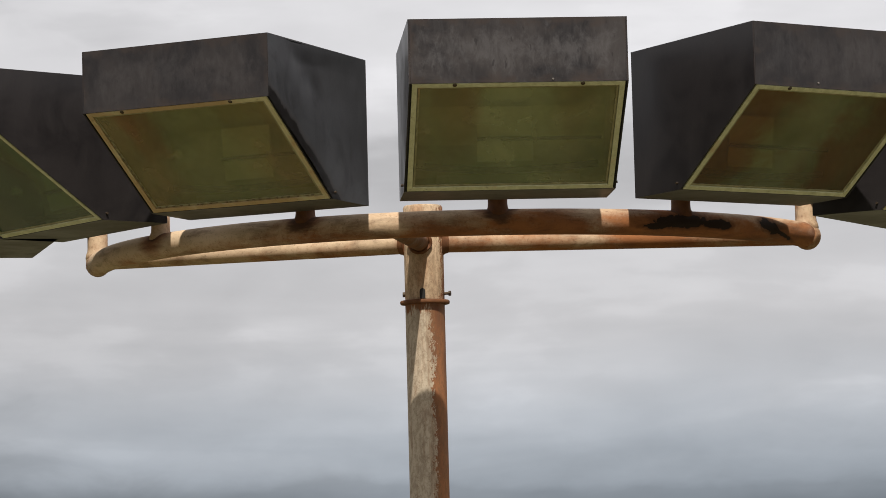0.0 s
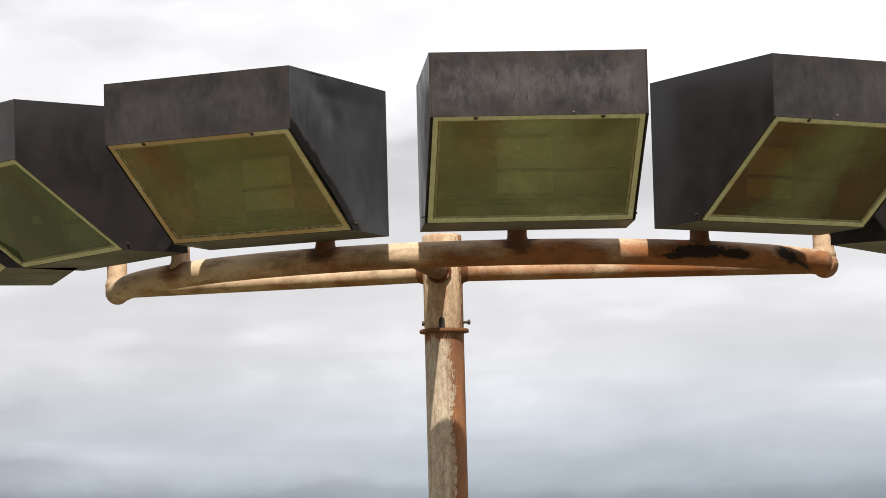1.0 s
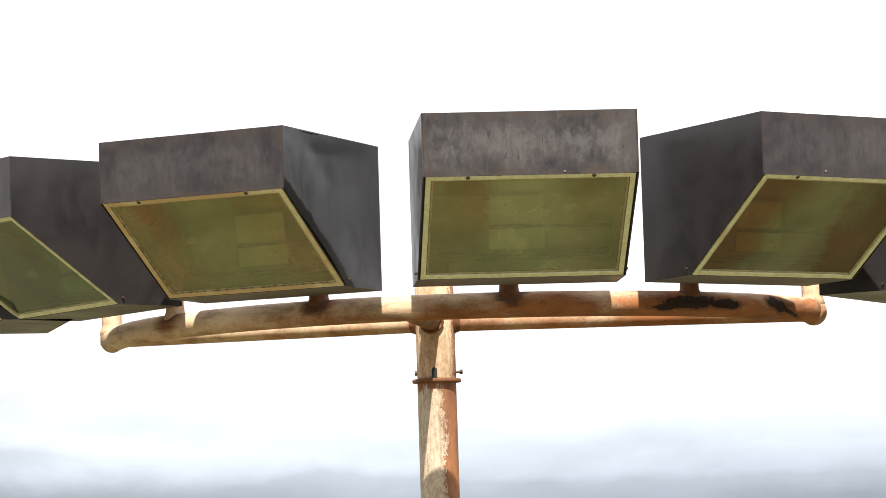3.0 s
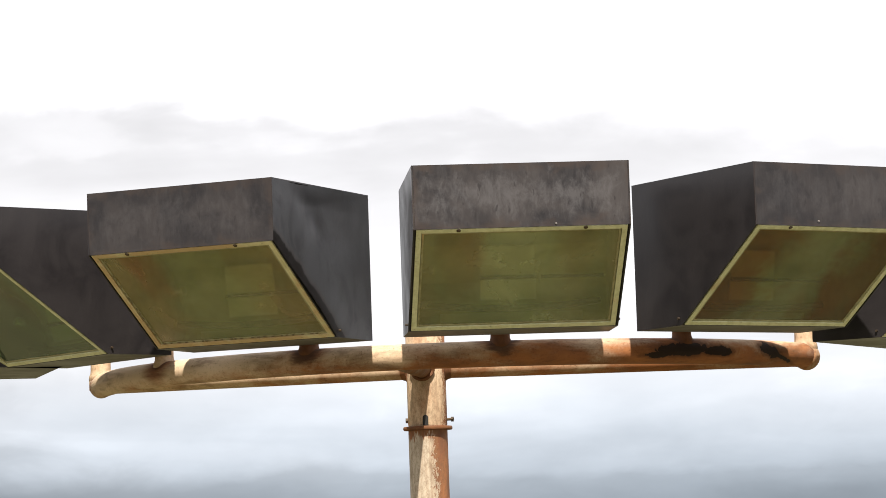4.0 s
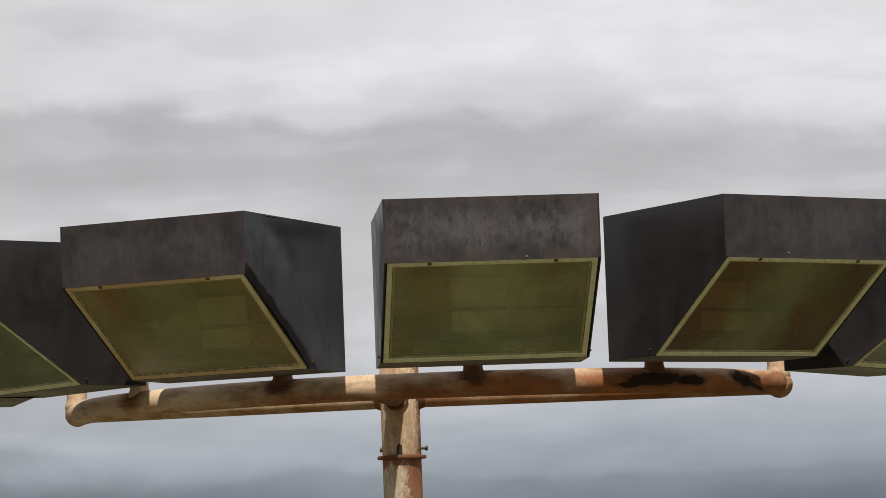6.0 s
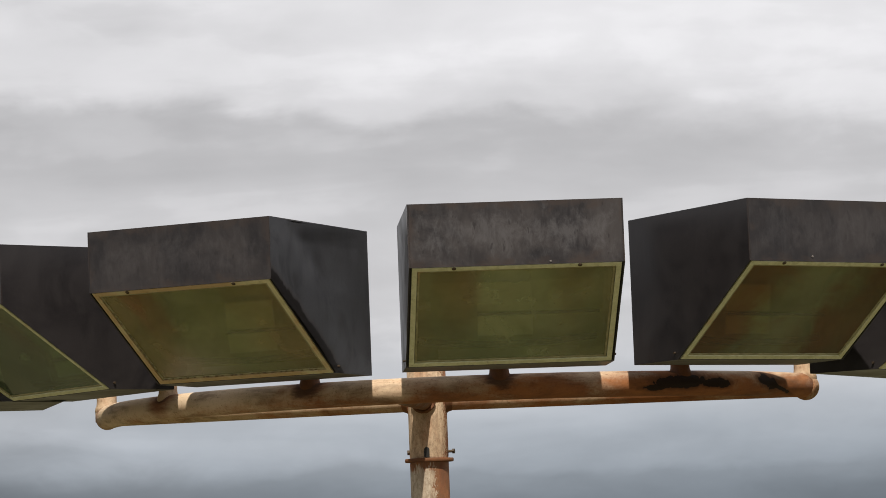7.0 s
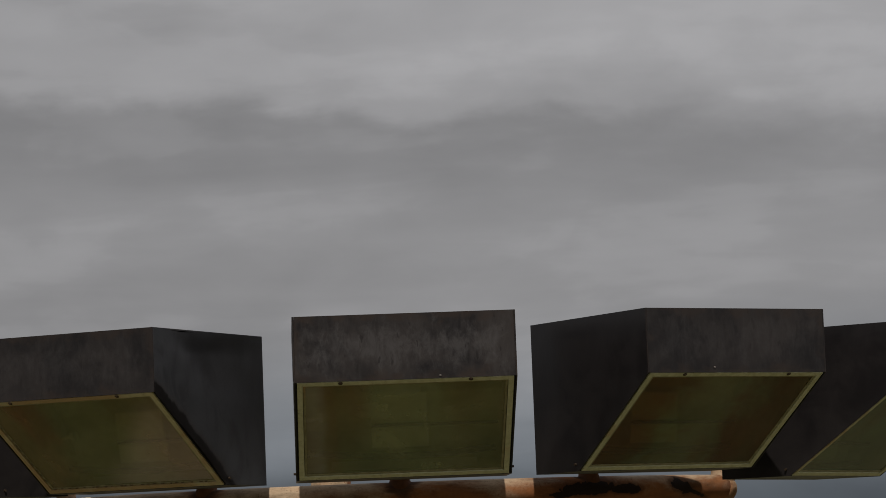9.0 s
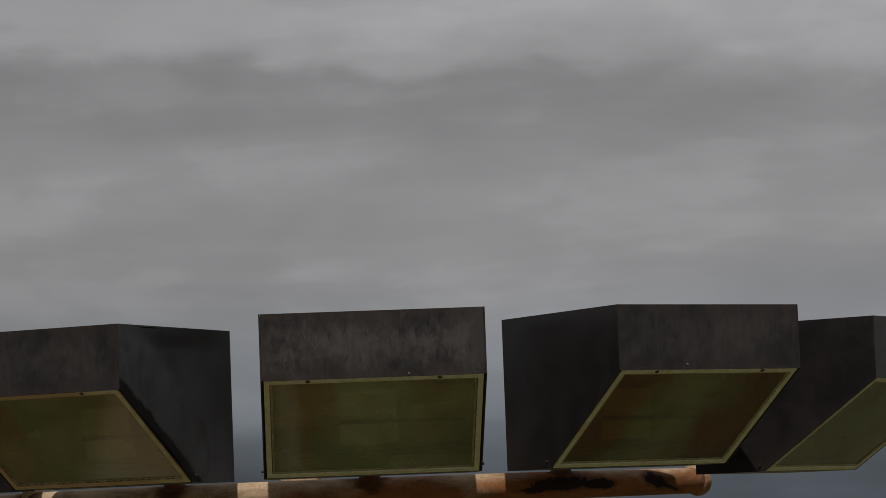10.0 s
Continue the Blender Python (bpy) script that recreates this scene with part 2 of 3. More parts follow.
    colour = n.mix(n.step(grime, 0.46, 0.70, 0.0, 0.55 * min(share, 1.2)), colour, (0.088, 0.036, 0.017))
    colour = n.mix(n.step(runs, 0.50, 0.66, 0.0, streaks), colour, (0.24, 0.12, 0.055))
    if along == "z":
        # weathered grey-brown, mottled down the pipe
        worn = n.noise(at, 85.0, 6.0, 0.74, 0.3, (1.0, 1.0, 0.45))
        colour = n.mix(n.step(worn, 0.40, 0.66, 0.0, 0.50), colour, (0.155, 0.090, 0.050))
    colour = n.mix(n.step(grit, 0.56, 0.70, 0.0, 0.42), colour, (0.10, 0.05, 0.025))
    colour = n.mix(n.step(speck, 0.60, 0.72, 0.0, 0.26), colour, (0.055, 0.026, 0.014))
    for wx, wy, wz in welds:
        # burnt dark round each weld
        far = n.add("ShaderNodeVectorMath", {0: at, 1: (wx, wy, wz)}, operation="DISTANCE").outputs["Value"]
        far = n.math("ADD", far, n.math("MULTIPLY", n.math("SUBTRACT", grime, 0.5), 0.14))
        colour = n.mix(n.step(far, 0.030, 0.062, 0.80, 0.0), colour, (0.040, 0.020, 0.012))
    height = n.math("ADD", n.math("MULTIPLY", eaten, -0.4), n.math("MULTIPLY", grit, 0.5))
    if blotches:
        # tar-black patches where the paint has burnt off
        edge = n.math("ADD", n.math("MULTIPLY", n.math("SUBTRACT", n.noise(at, 20.0, 5.0, 0.6, 0.5), 0.5), 3.0),
                      n.math("MULTIPLY", n.math("SUBTRACT", n.noise(at, 90.0, 3.0, 0.6), 0.5), 1.1))
        black = burnt = None
        for x, half, z, tall, lean in ((0.560, 0.095, -0.037, 0.020, 0.06), (0.668, 0.055, -0.040, 0.015, 0.0), (0.475, 0.050, -0.053, 0.009, 0.05), (0.850, 0.034, -0.036, 0.020, -0.30), (0.895, 0.034, -0.055, 0.007, -0.35)):
            dx = n.math("SUBTRACT", p[0], x)
            dz = n.math("DIVIDE", n.math("SUBTRACT", n.math("SUBTRACT", p[2], z), n.math("MULTIPLY", dx, lean)), tall)
            dx = n.math("DIVIDE", dx, half)
            r = n.math("ADD", n.math("ADD", n.math("MULTIPLY", dx, dx), n.math("MULTIPLY", dz, dz)), edge)
            tar, halo = n.step(r, 0.88, 1.02, 1.0, 0.0), n.step(r, 0.9, 2.4, 0.7, 0.0)
            black = tar if black is None else n.math("MAXIMUM", black, tar)
            burnt = halo if burnt is None else n.math("MAXIMUM", burnt, halo)
        colour = n.mix(burnt, colour, (0.115, 0.046, 0.020))
        colour = n.mix(n.math("MULTIPLY", black, 0.95), colour, (0.018, 0.011, 0.009))
        height = n.math("SUBTRACT", height, black)
    finish(n, colour, n.step(mid, 0.3, 0.7, 0.60, 0.85), 0.0, height, 0.002, specular=0.3)
    return m


def glass_pane(name, dirt, colour, rusty, dusty=(0.62, 0.67, 0.36), reach=0.30, clips=(0.5, 0.4), stain=(0.36, 0.175, 0.070)):
    """Old yellowed lens glass with a film of dust; rusty stains come in from the ends and run down from the two clips."""
    m, n = material(name)
    at = n.add("ShaderNodeTexCoord").outputs["Object"]
    seed = n.add("ShaderNodeObjectInfo").outputs["Random"]
    moved = n.add("ShaderNodeVectorMath", {0: at, 1: n.add("ShaderNodeCombineXYZ", {0: n.math("MULTIPLY", seed, 6.0)}).outputs[0]}).outputs[0]
    film = n.noise(moved, 5.0, 5.0, 0.6, 0.5)
    wash = n.noise(moved, 9.0, 4.0, 0.55, 0.3, (1.0, 0.35, 1.0))
    p = n.add("ShaderNodeSeparateXYZ", {0: at}).outputs
    side = n.math("ADD", n.math("ABSOLUTE", n.math("MULTIPLY", p[0], 3.2)), n.math("MULTIPLY", n.math("SUBTRACT", film, 0.5), 1.3))
    brown = n.math("MULTIPLY", n.step(side, reach, reach + 0.55), rusty, clamp=True)
    for x, much in zip((-0.175, 0.175), clips):
        off = n.math("ABSOLUTE", n.math("SUBTRACT", n.math("ADD", p[0], n.math("MULTIPLY", n.math("SUBTRACT", wash, 0.5), 0.16)), x))
        run = n.math("MULTIPLY", n.step(off, 0.010, 0.105, much, 0.0), n.step(n.math("ADD", p[1], n.math("MULTIPLY", wash, 0.10)), 0.10, 0.42, 1.0, 0.15))
        brown = n.math("MAXIMUM", brown, run)
    tint = n.mix(brown, colour, (0.66, 0.38, 0.17))
    dust = n.mix(brown, dusty, stain)
    dust = n.mix(n.step(wash, 0.42, 0.66, 0.0, 0.35), dust, (0.34, 0.48, 0.20))
    clear = n.add("ShaderNodeBsdfRefraction", {"Color": tint, "Roughness": 0.19, "IOR": 1.14})
    matt = n.add("ShaderNodeBsdfDiffuse", {0: dust})
    body = n.add("ShaderNodeMixShader", {0: n.step(film, 0.3, 0.75, dirt * 0.7, dirt * 1.3), 1: clear.outputs[0], 2: matt.outputs[0]})
    gloss = n.add("ShaderNodeBsdfGlossy", {"Color": (0.9, 0.9, 0.9, 1), "Roughness": 0.04})
    edge = n.add("ShaderNodeFresnel", {"IOR": 1.5})
    both = n.add("ShaderNodeMixShader", {0: edge.outputs[0], 1: body.outputs[0], 2: gloss.outputs[0]})
    n.add("ShaderNodeOutputMaterial", {0: both.outputs[0]})
    return m


def plain(name, a, b, rough, metal=0.0, scale=30.0, depth=0.001):
    m, n = material(name)
    at = n.add("ShaderNodeTexCoord").outputs["Object"]
    f = n.noise(at, scale, 5.0, 0.6, 0.3)
    finish(n, n.mix(n.step(f, 0.3, 0.7), a, b), rough, metal, f, depth)
    return m


PAINT = housing_paint("bronze_paint", 0.12)
# chalkier copy for the wrappers, lightened to carry the sunlight on their fronts
PAINT_SUNLIT = housing_paint("bronze_paint_sunlit", 0.46)
PAINT_SCOURED = housing_paint("bronze_paint_scoured", 0.12, True)
PAINT_WORN = housing_paint("bronze_paint_chalky", 0.8)
POLE = (-0.2075, 1.275)
RING = Vector((-0.024, 2.060, 0.0))
ARC, ARC_Z, ARC_R = 1.225, -0.040, 0.039
FROM, TO = -83.0, 57.0  # degrees round the ring, 0 towards -y
STUBS = (FROM, -54.2, -26.7, 0.8, 28.3, TO)


def on_ring(radius, degrees, z=0.0):
    b = radians(degrees)
    return RING + Vector((radius * math.sin(b), -radius * math.cos(b), z))


RUST_ARC = rusted("rusted_arc_pipe", 1.02, True, drift=0.24, under=2.4, welds=[on_ring(ARC, d, -0.010) for d in STUBS], along="ring")
RUST_PIPE = rusted("rusted_pipe", 0.86, drift=0.16, under=1.5, along="x")
RUST_SLEEVE = rusted("rusted_sleeve", 0.52, streaks=0.25, stripe=-0.160, along="z")
RUST_POLE = rusted("rusted_pole", 0.46, stripe=-0.194, streaks=0.45, coat=((0.48, 0.395, 0.290), (0.64, 0.555, 0.44)), fringe=-0.250, along="z")
# heavy rust, its colour lowered for the shadow under the housings
RUST_STUB_SHADED = rusted("rusted_stub_shaded", 1.5, dark=0.55)
# rust darkened so that the strut's colour carries the shade it lies in
RUST_STRUT_SHADED = rusted("rusted_strut_shaded", 1.3, dark=0.6, along="z")
RUST_END = rusted("rusted_pipe_end", 0.85)
RUST_DARK = rusted("rusted_flange", 1.6, dark=0.58)
GASKET = plain("black_gasket", (0.006, 0.006, 0.006), (0.012, 0.011, 0.010), 0.7, 0.0, 60.0)


def frame_metal(name, a, b, share):
    """Olive-cream paint with rusty and chipped stretches."""
    m, n = material(name)
    at = n.add("ShaderNodeTexCoord").outputs["Object"]
    seed = n.add("ShaderNodeObjectInfo").outputs["Random"]
    at = n.add("ShaderNodeVectorMath", {0: at, 1: n.add("ShaderNodeCombineXYZ", {0: n.math("MULTIPLY", seed, 9.0), 1: seed}).outputs[0]}).outputs[0]
    f, broad, chip = n.noise(at, 45.0, 5.0, 0.6, 0.3), n.noise(at, 3.5, 4.0, 0.6, 0.3), n.noise(at, 120.0, 4.0, 0.65)
    colour = n.mix(n.step(f, 0.3, 0.7), a, b)
    colour = n.mix(n.step(n.math("ADD", n.math("MULTIPLY", broad, 0.8), n.math("MULTIPLY", f, 0.2)), 0.62 - share, 0.74 - share, 0.0, 0.7), colour, (0.47, 0.27, 0.105))
    colour = n.mix(n.step(chip, 0.58, 0.72, 0.0, 0.4), colour, (0.10, 0.065, 0.035))
    finish(n, colour, 0.5, 0.0, n.math("ADD", f, chip), 0.001)
    return m


FRAME = frame_metal("lens_frame_metal", (0.58, 0.58, 0.34), (0.74, 0.74, 0.48), 0.06)
FRAME_RUSTY = frame_metal("rusty_lens_frame_metal", (0.60, 0.55, 0.30), (0.74, 0.68, 0.42), 0.17)
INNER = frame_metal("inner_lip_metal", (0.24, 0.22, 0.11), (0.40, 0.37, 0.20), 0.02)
SCREW = plain("screw_steel", (0.035, 0.022, 0.012), (0.09, 0.06, 0.035), 0.7, 0.2, 80.0)
SEALANT = plain("old_sealant", (0.10, 0.075, 0.035), (0.19, 0.14, 0.07), 0.8, 0.0, 90.0)
RIVET = plain("bare_rivet", (0.10, 0.09, 0.08), (0.16, 0.14, 0.13), 0.6, 0.0, 80.0)
MIRROR = plain("aged_reflector", (0.54, 0.56, 0.38), (0.70, 0.71, 0.50), 0.45, 0.25, 14.0)
PLATE = plain("pale_lamp_plate", (0.90, 0.93, 0.84), (0.95, 0.96, 0.90), 0.5, 0.0, 14.0)
GLASS = glass_pane("yellowed_glass", 0.34, (0.97, 1.0, 0.70), 0.35, clips=(0.70, 0.50), stain=(0.46, 0.25, 0.11))
GLASS_RUSTY = glass_pane("stained_glass", 0.31, (0.96, 0.98, 0.64), 0.45, clips=(1.0, 0.4), stain=(0.66, 0.34, 0.15), dusty=(0.58, 0.60, 0.30))
GLASS_GREEN = glass_pane("green_glass", 0.24, (0.52, 0.74, 0.44), 0.10, (0.35, 0.46, 0.30))
GLASS_BROWN = glass_pane("rust_stained_glass", 0.22, (0.80, 0.92, 0.50), 1.0, reach=0.10, clips=(0.95, 0.2), stain=(0.33, 0.155, 0.065))


def grass():
    m, n = material("grass")
    at = n.add("ShaderNodeTexCoord").outputs["Object"]
    big, mid, fine = n.noise(at, 0.05, 5.0), n.noise(at, 0.7, 6.0), n.noise(at, 25.0, 4.0)
    colour = n.mix(n.step(big, 0.35, 0.65), (0.078, 0.078, 0.034), (0.125, 0.098, 0.056))
    colour = n.mix(n.step(mid, 0.5, 0.7, 0.0, 0.6), colour, (0.165, 0.118, 0.072))
    p = n.add("ShaderNodeSeparateXYZ", {0: at}).outputs
    ragged = n.math("MULTIPLY", n.math("SUBTRACT", mid, 0.5), 0.5)
    bare = n.math("MULTIPLY", n.step(n.math("ADD", p[0], ragged), -4.25, -4.05), n.step(n.math("ADD", p[1], ragged), 5.1, 5.3))
    bare = n.math("MULTIPLY", bare, n.math("MULTIPLY", n.step(n.math("ADD", p[0], ragged), -3.1, -2.8, 1.0, 0.0), n.step(p[1], 7.5, 8.5, 1.0, 0.0)))
    colour = n.mix(n.math("MULTIPLY", bare, 0.9), colour, (0.52, 0.40, 0.28))  # a strip of pale earth, unseen, added to be reflected in a pane
    colour = n.mix(n.step(fine, 0.3, 0.7, 0.0, 0.4), colour, (0.046, 0.056, 0.018))
    finish(n, colour, 0.9, 0.0, fine, 0.03, specular=0.2)
    return m


# ---- shapes ----


def part(name, bm, mat, parent=None, label="", smooth=False):
    """Links a bmesh as one mesh object under a thing or a part."""
    mesh = bpy.data.meshes.new(name)
    bmesh.ops.recalc_face_normals(bm, faces=bm.faces)
    bm.to_mesh(mesh)
    bm.free()
    mesh.materials.append(mat)
    if smooth:
        mesh.shade_smooth()
        mesh.set_sharp_from_angle(angle=radians(38))
    ob = new(name, mesh)
    if parent:
        ob.parent = parent
    if label:
        ob["label"] = label
    return ob


def thing(name, m, label, category, group="", kind=""):
    ob = new(name)
    ob.empty_display_size = 0.1
    ob.matrix_world = m
    return tagged(ob, label, category, group, kind)


def prism(bm, outline, lo, hi, axis=0):
    """A closed outline in the other two axes, drawn out along one axis."""
    def at(u, v, w):
        return ((w, u, v), (u, w, v), (u, v, w))[axis]
    rings = [[bm.verts.new(at(u, v, w)) for u, v in outline] for w in (lo, hi)]
    count = len(outline)
    for i in range(count):
        bm.faces.new((rings[0][i], rings[0][(i + 1) % count], rings[1][(i + 1) % count], rings[1][i]))
    bm.faces.new(rings[0])
    bm.faces.new(rings[1])


def soften(bm, width, segments=2, least=30):
    edges = [e for e in bm.edges if len(e.link_faces) == 2 and e.calc_face_angle(0) > radians(least)]
    bmesh.ops.bevel(bm, geom=edges, offset=width, segments=segments, affect="EDGES", profile=0.6, clamp_overlap=True)


def sweep(bm, path, radius, sides=28, caps=True):
    """A round tube along a list of points; radius may be a list."""
    rings, pts = [], [Vector(p) for p in path]
    side = None
    for i, p in enumerate(pts):
        way = (pts[min(i + 1, len(pts) - 1)] - pts[max(i - 1, 0)]).normalized()
        if side is None:
            side = way.cross(Vector((0, 0, 1)))
            side = side.normalized() if side.length > 0.01 else Vector((1, 0, 0))
        side = (side - way * side.dot(way)).normalized()
        up = side.cross(way)
        r = radius[i] if isinstance(radius, (list, tuple)) else radius
        rings.append([bm.verts.new(p + (side * math.cos(k * math.tau / sides) + up * math.sin(k * math.tau / sides)) * r) for k in range(sides)])
    for one, two in zip(rings, rings[1:]):
        for k in range(sides):
            bm.faces.new((one[k], one[(k + 1) % sides], two[(k + 1) % sides], two[k]))
    if caps:
        bm.faces.new(rings[0][::-1])
        bm.faces.new(rings[-1])


def lathe(bm, profile, centre=(0, 0), sides=40):
    """Turns a profile of (radius, z) round an upright axis."""
    rings = [[bm.verts.new((centre[0] + r * math.cos(k * math.tau / sides), centre[1] + r * math.sin(k * math.tau / sides), z)) for k in range(sides)]
             for r, z in profile]
    for one, two in zip(rings, rings[1:]):
        for k in range(sides):
            bm.faces.new((one[k], one[(k + 1) % sides], two[(k + 1) % sides], two[k]))
    bm.faces.new(rings[0][::-1])
    bm.faces.new(rings[-1])


def ball(bm, centre, radius, squash=1.0):
    bmesh.ops.create_uvsphere(bm, u_segments=24, v_segments=14, radius=radius,
                              matrix=Matrix.Translation(centre) @ Matrix.Diagonal((1, 1, squash, 1)))


# ---- ground ----
bm = bmesh.new()
bmesh.ops.create_grid(bm, x_segments=8, y_segments=8, size=4500)
ground = part("ground", bm, grass())
tagged(ground, "dry grass and red-brown earth round the pole's foot", "ground", kind="structure")

# ---- the mast: pole, sleeve, arc and cross pipe ----
mast = thing("light_mast", Matrix.Translation((0, 0, RIG)),
             "tall rusty steel pole with a curved pipe that carries six floodlights", "light mast")
bm = bmesh.new()
lathe(bm, [(0.075, -RIG), (0.072, -RIG + 0.3), (0.0616, -2.5), (0.0608, -0.243)], POLE)
part("pole", bm, RUST_POLE, mast, "cream painted pole streaked with orange rust", True)
bm = bmesh.new()
lathe(bm, [(0.060, -0.244), (0.075, -0.243), (0.0765, -0.240), (0.0765, -0.235), (0.075, -0.232), (0.062, -0.2315)], POLE)
part("flange", bm, RUST_DARK, mast, "dark rusty collar", True)
bm = bmesh.new()
lathe(bm, [(0.0590, -0.2315), (0.0610, -0.226), (0.0610, 0.056), (0.057, 0.062), (0.05, 0.063)], POLE)
part("sleeve", bm, RUST_SLEEVE, mast, "", True)
bm = bmesh.new()
path = [on_ring(ARC, FROM + (TO - FROM) * i / 72, ARC_Z) for i in range(73)]
sweep(bm, path, ARC_R)
part("arc_pipe", bm, RUST_ARC, mast, "curved pipe with rust and black burnt patches", True)
SLEEVE = Vector((*POLE, -0.053))
for far in (on_ring(ARC, -71.0, -0.048), on_ring(ARC, TO - 4, -0.048)):
    bm = bmesh.new()
    sweep(bm, [SLEEVE.lerp(far, i / 10) for i in range(11)], 0.031)
    part("cross_pipe", bm, RUST_PIPE, mast, "", True)
    # fillet weld where the pipe meets the sleeve
    way = (far - SLEEVE).normalized()
    bm = bmesh.new()
    sweep(bm, [SLEEVE + way * d for d in (0.054, 0.060, 0.066, 0.076)], [0.044, 0.040, 0.035, 0.032])
    part("weld", bm, RUST_DARK, mast, "", True)
bm = bmesh.new()
root = Vector((*POLE, -0.055))
near = on_ring(ARC, -13.5, -0.050)
sweep(bm, [root.lerp(near, i / 6) for i in range(7)], 0.029)
part("strut_pipe", bm, RUST_STRUT_SHADED, mast, "", True)
# weld bead round the strut's root
bm = bmesh.new()
way = (near - root).normalized()
side = way.cross(Vector((0, 0, 1))).normalized()
root = root + way * 0.062
ring = []
for k in range(33):
    b = k * math.tau / 32
    ring.append(root + side * math.cos(b) * 0.034 + Vector((0, 0, 1)) * math.sin(b) * 0.034 + way * 0.004 * math.sin(5 * b))
sweep(bm, ring, 0.006, 8)
part("weld", bm, RUST_DARK, mast, "", True)
# set screws at the sleeve's foot
for degrees, out in ((-14, 0.024), (180, 0.010)):
    b = radians(degrees)
    way = Vector((math.cos(b), math.sin(b), 0))
    foot = Vector((*POLE, -0.212)) + way * 0.058
    bm = bmesh.new()
    sweep(bm, [foot, foot + way * out], 0.0045, 10)
    sweep(bm, [foot + way * (out - 0.007), foot + way * out], 0.0085, 6)
    part("set_screw", bm, SCREW, mast)
# black block standing in for the clamp's shaded notch in front, rounded at its head
bm = bmesh.new()
prism(bm, [(0.0085 * math.cos(b), 0.010 + 0.0085 * math.sin(b)) for b in [math.pi * k / 8 for k in range(9)]] + [(-0.0085, -0.013), (0.0085, -0.013)], -0.064, -0.052, axis=1)
part("nut", bm, GASKET, mast, "dark block in place of a shaded notch").matrix_local = Matrix.Translation((*POLE, -0.2165)) @ Matrix.Rotation(radians(-9), 4, "Z")

# ---- floodlights ----
SHEET = 0.004
SLOPE = Vector((0, D[0] - E[0], D[1] - E[1]))
LENS = SLOPE.length
LENS_TURN = Matrix((Vector((1, 0, 0)), SLOPE.normalized(), Vector((1, 0, 0)).cross(SLOPE.normalized()))).transposed().to_4x4()
# the lens plane: x across, y down the slope, z inwards
LENS_AT = Matrix.Translation((0, E[0], E[1])) @ LENS_TURN @ Matrix.Translation((0, 0, 0.0055))


def dent(bm, side):
    """Pushes shallow dents into one side sheet."""
    hollows = ((0.30, 0.19, 0.15, -0.010), (0.10, 0.34, 0.08, -0.004), (0.20, 0.40, 0.05, 0.003), (0.17, 0.25, 0.05, -0.004), (0.26, 0.31, 0.035, 0.003), (0.44, 0.10, 0.10, 0.004))
    for v in bm.verts:
        y, z = v.co.y, v.co.z
        rim = min(DEEP - y, z, y, TALL - z) / 0.06
        push = sum(d * math.exp(-((y - a) ** 2 + (z - b) ** 2) / (s * s)) for a, b, s, d in hollows)
        # a crease that dips from the front and climbs to the back corner
        below = 0.370 + 0.16 * abs(y - 0.27) - z
        push += 0.0055 * math.exp(-abs(below / (0.090 if below > 0 else 0.045)) ** 1.6) * max(0.0, min(1.0, (y - 0.10) / 0.10, (0.62 - y) / 0.16))
        fold = noise.noise(Vector((y * 6.0, z * 4.0, 3.1))) * 0.0022 + noise.noise(Vector((y * 13.0, z * 9.0, 8.0))) * 0.0008
        v.co.x -= side * (push + fold) * max(0.0, min(1.0, rim))
        # the top edge has sagged between its folds
        if z > 0.30:
            v.co.z -= 0.007 * math.exp(-((y - 0.16) / 0.10) ** 2) * (z - 0.30) / 0.13


def side_sheet(bm, side, dented):
    outer, inner = side * W / 2, side * (W / 2 - SHEET)
    if not dented:
        prism(bm, [A, B, C, D, E], min(outer, inner), max(outer, inner))
        soften(bm, 0.0015)
        return
    # a fine net of strips, so that the sheet can bend
    cols, rows = 96, 72
    grid = []
    for i in range(cols + 1):
        y = DEEP * i / cols
        foot = max(0.0, E[1] + (D[1] - E[1]) * y / D[0]) if y < D[0] else 0.0
        grid.append([bm.verts.new((outer, y, foot + (TALL - foot) * k / rows)) for k in range(rows + 1)])
    for i in range(cols):
        for k in range(rows):
            bm.faces.new((grid[i][k], grid[i + 1][k], grid[i + 1][k + 1], grid[i][k + 1]))
    dent(bm, side)
    bmesh.ops.solidify(bm, geom=bm.faces[:], thickness=SHEET)


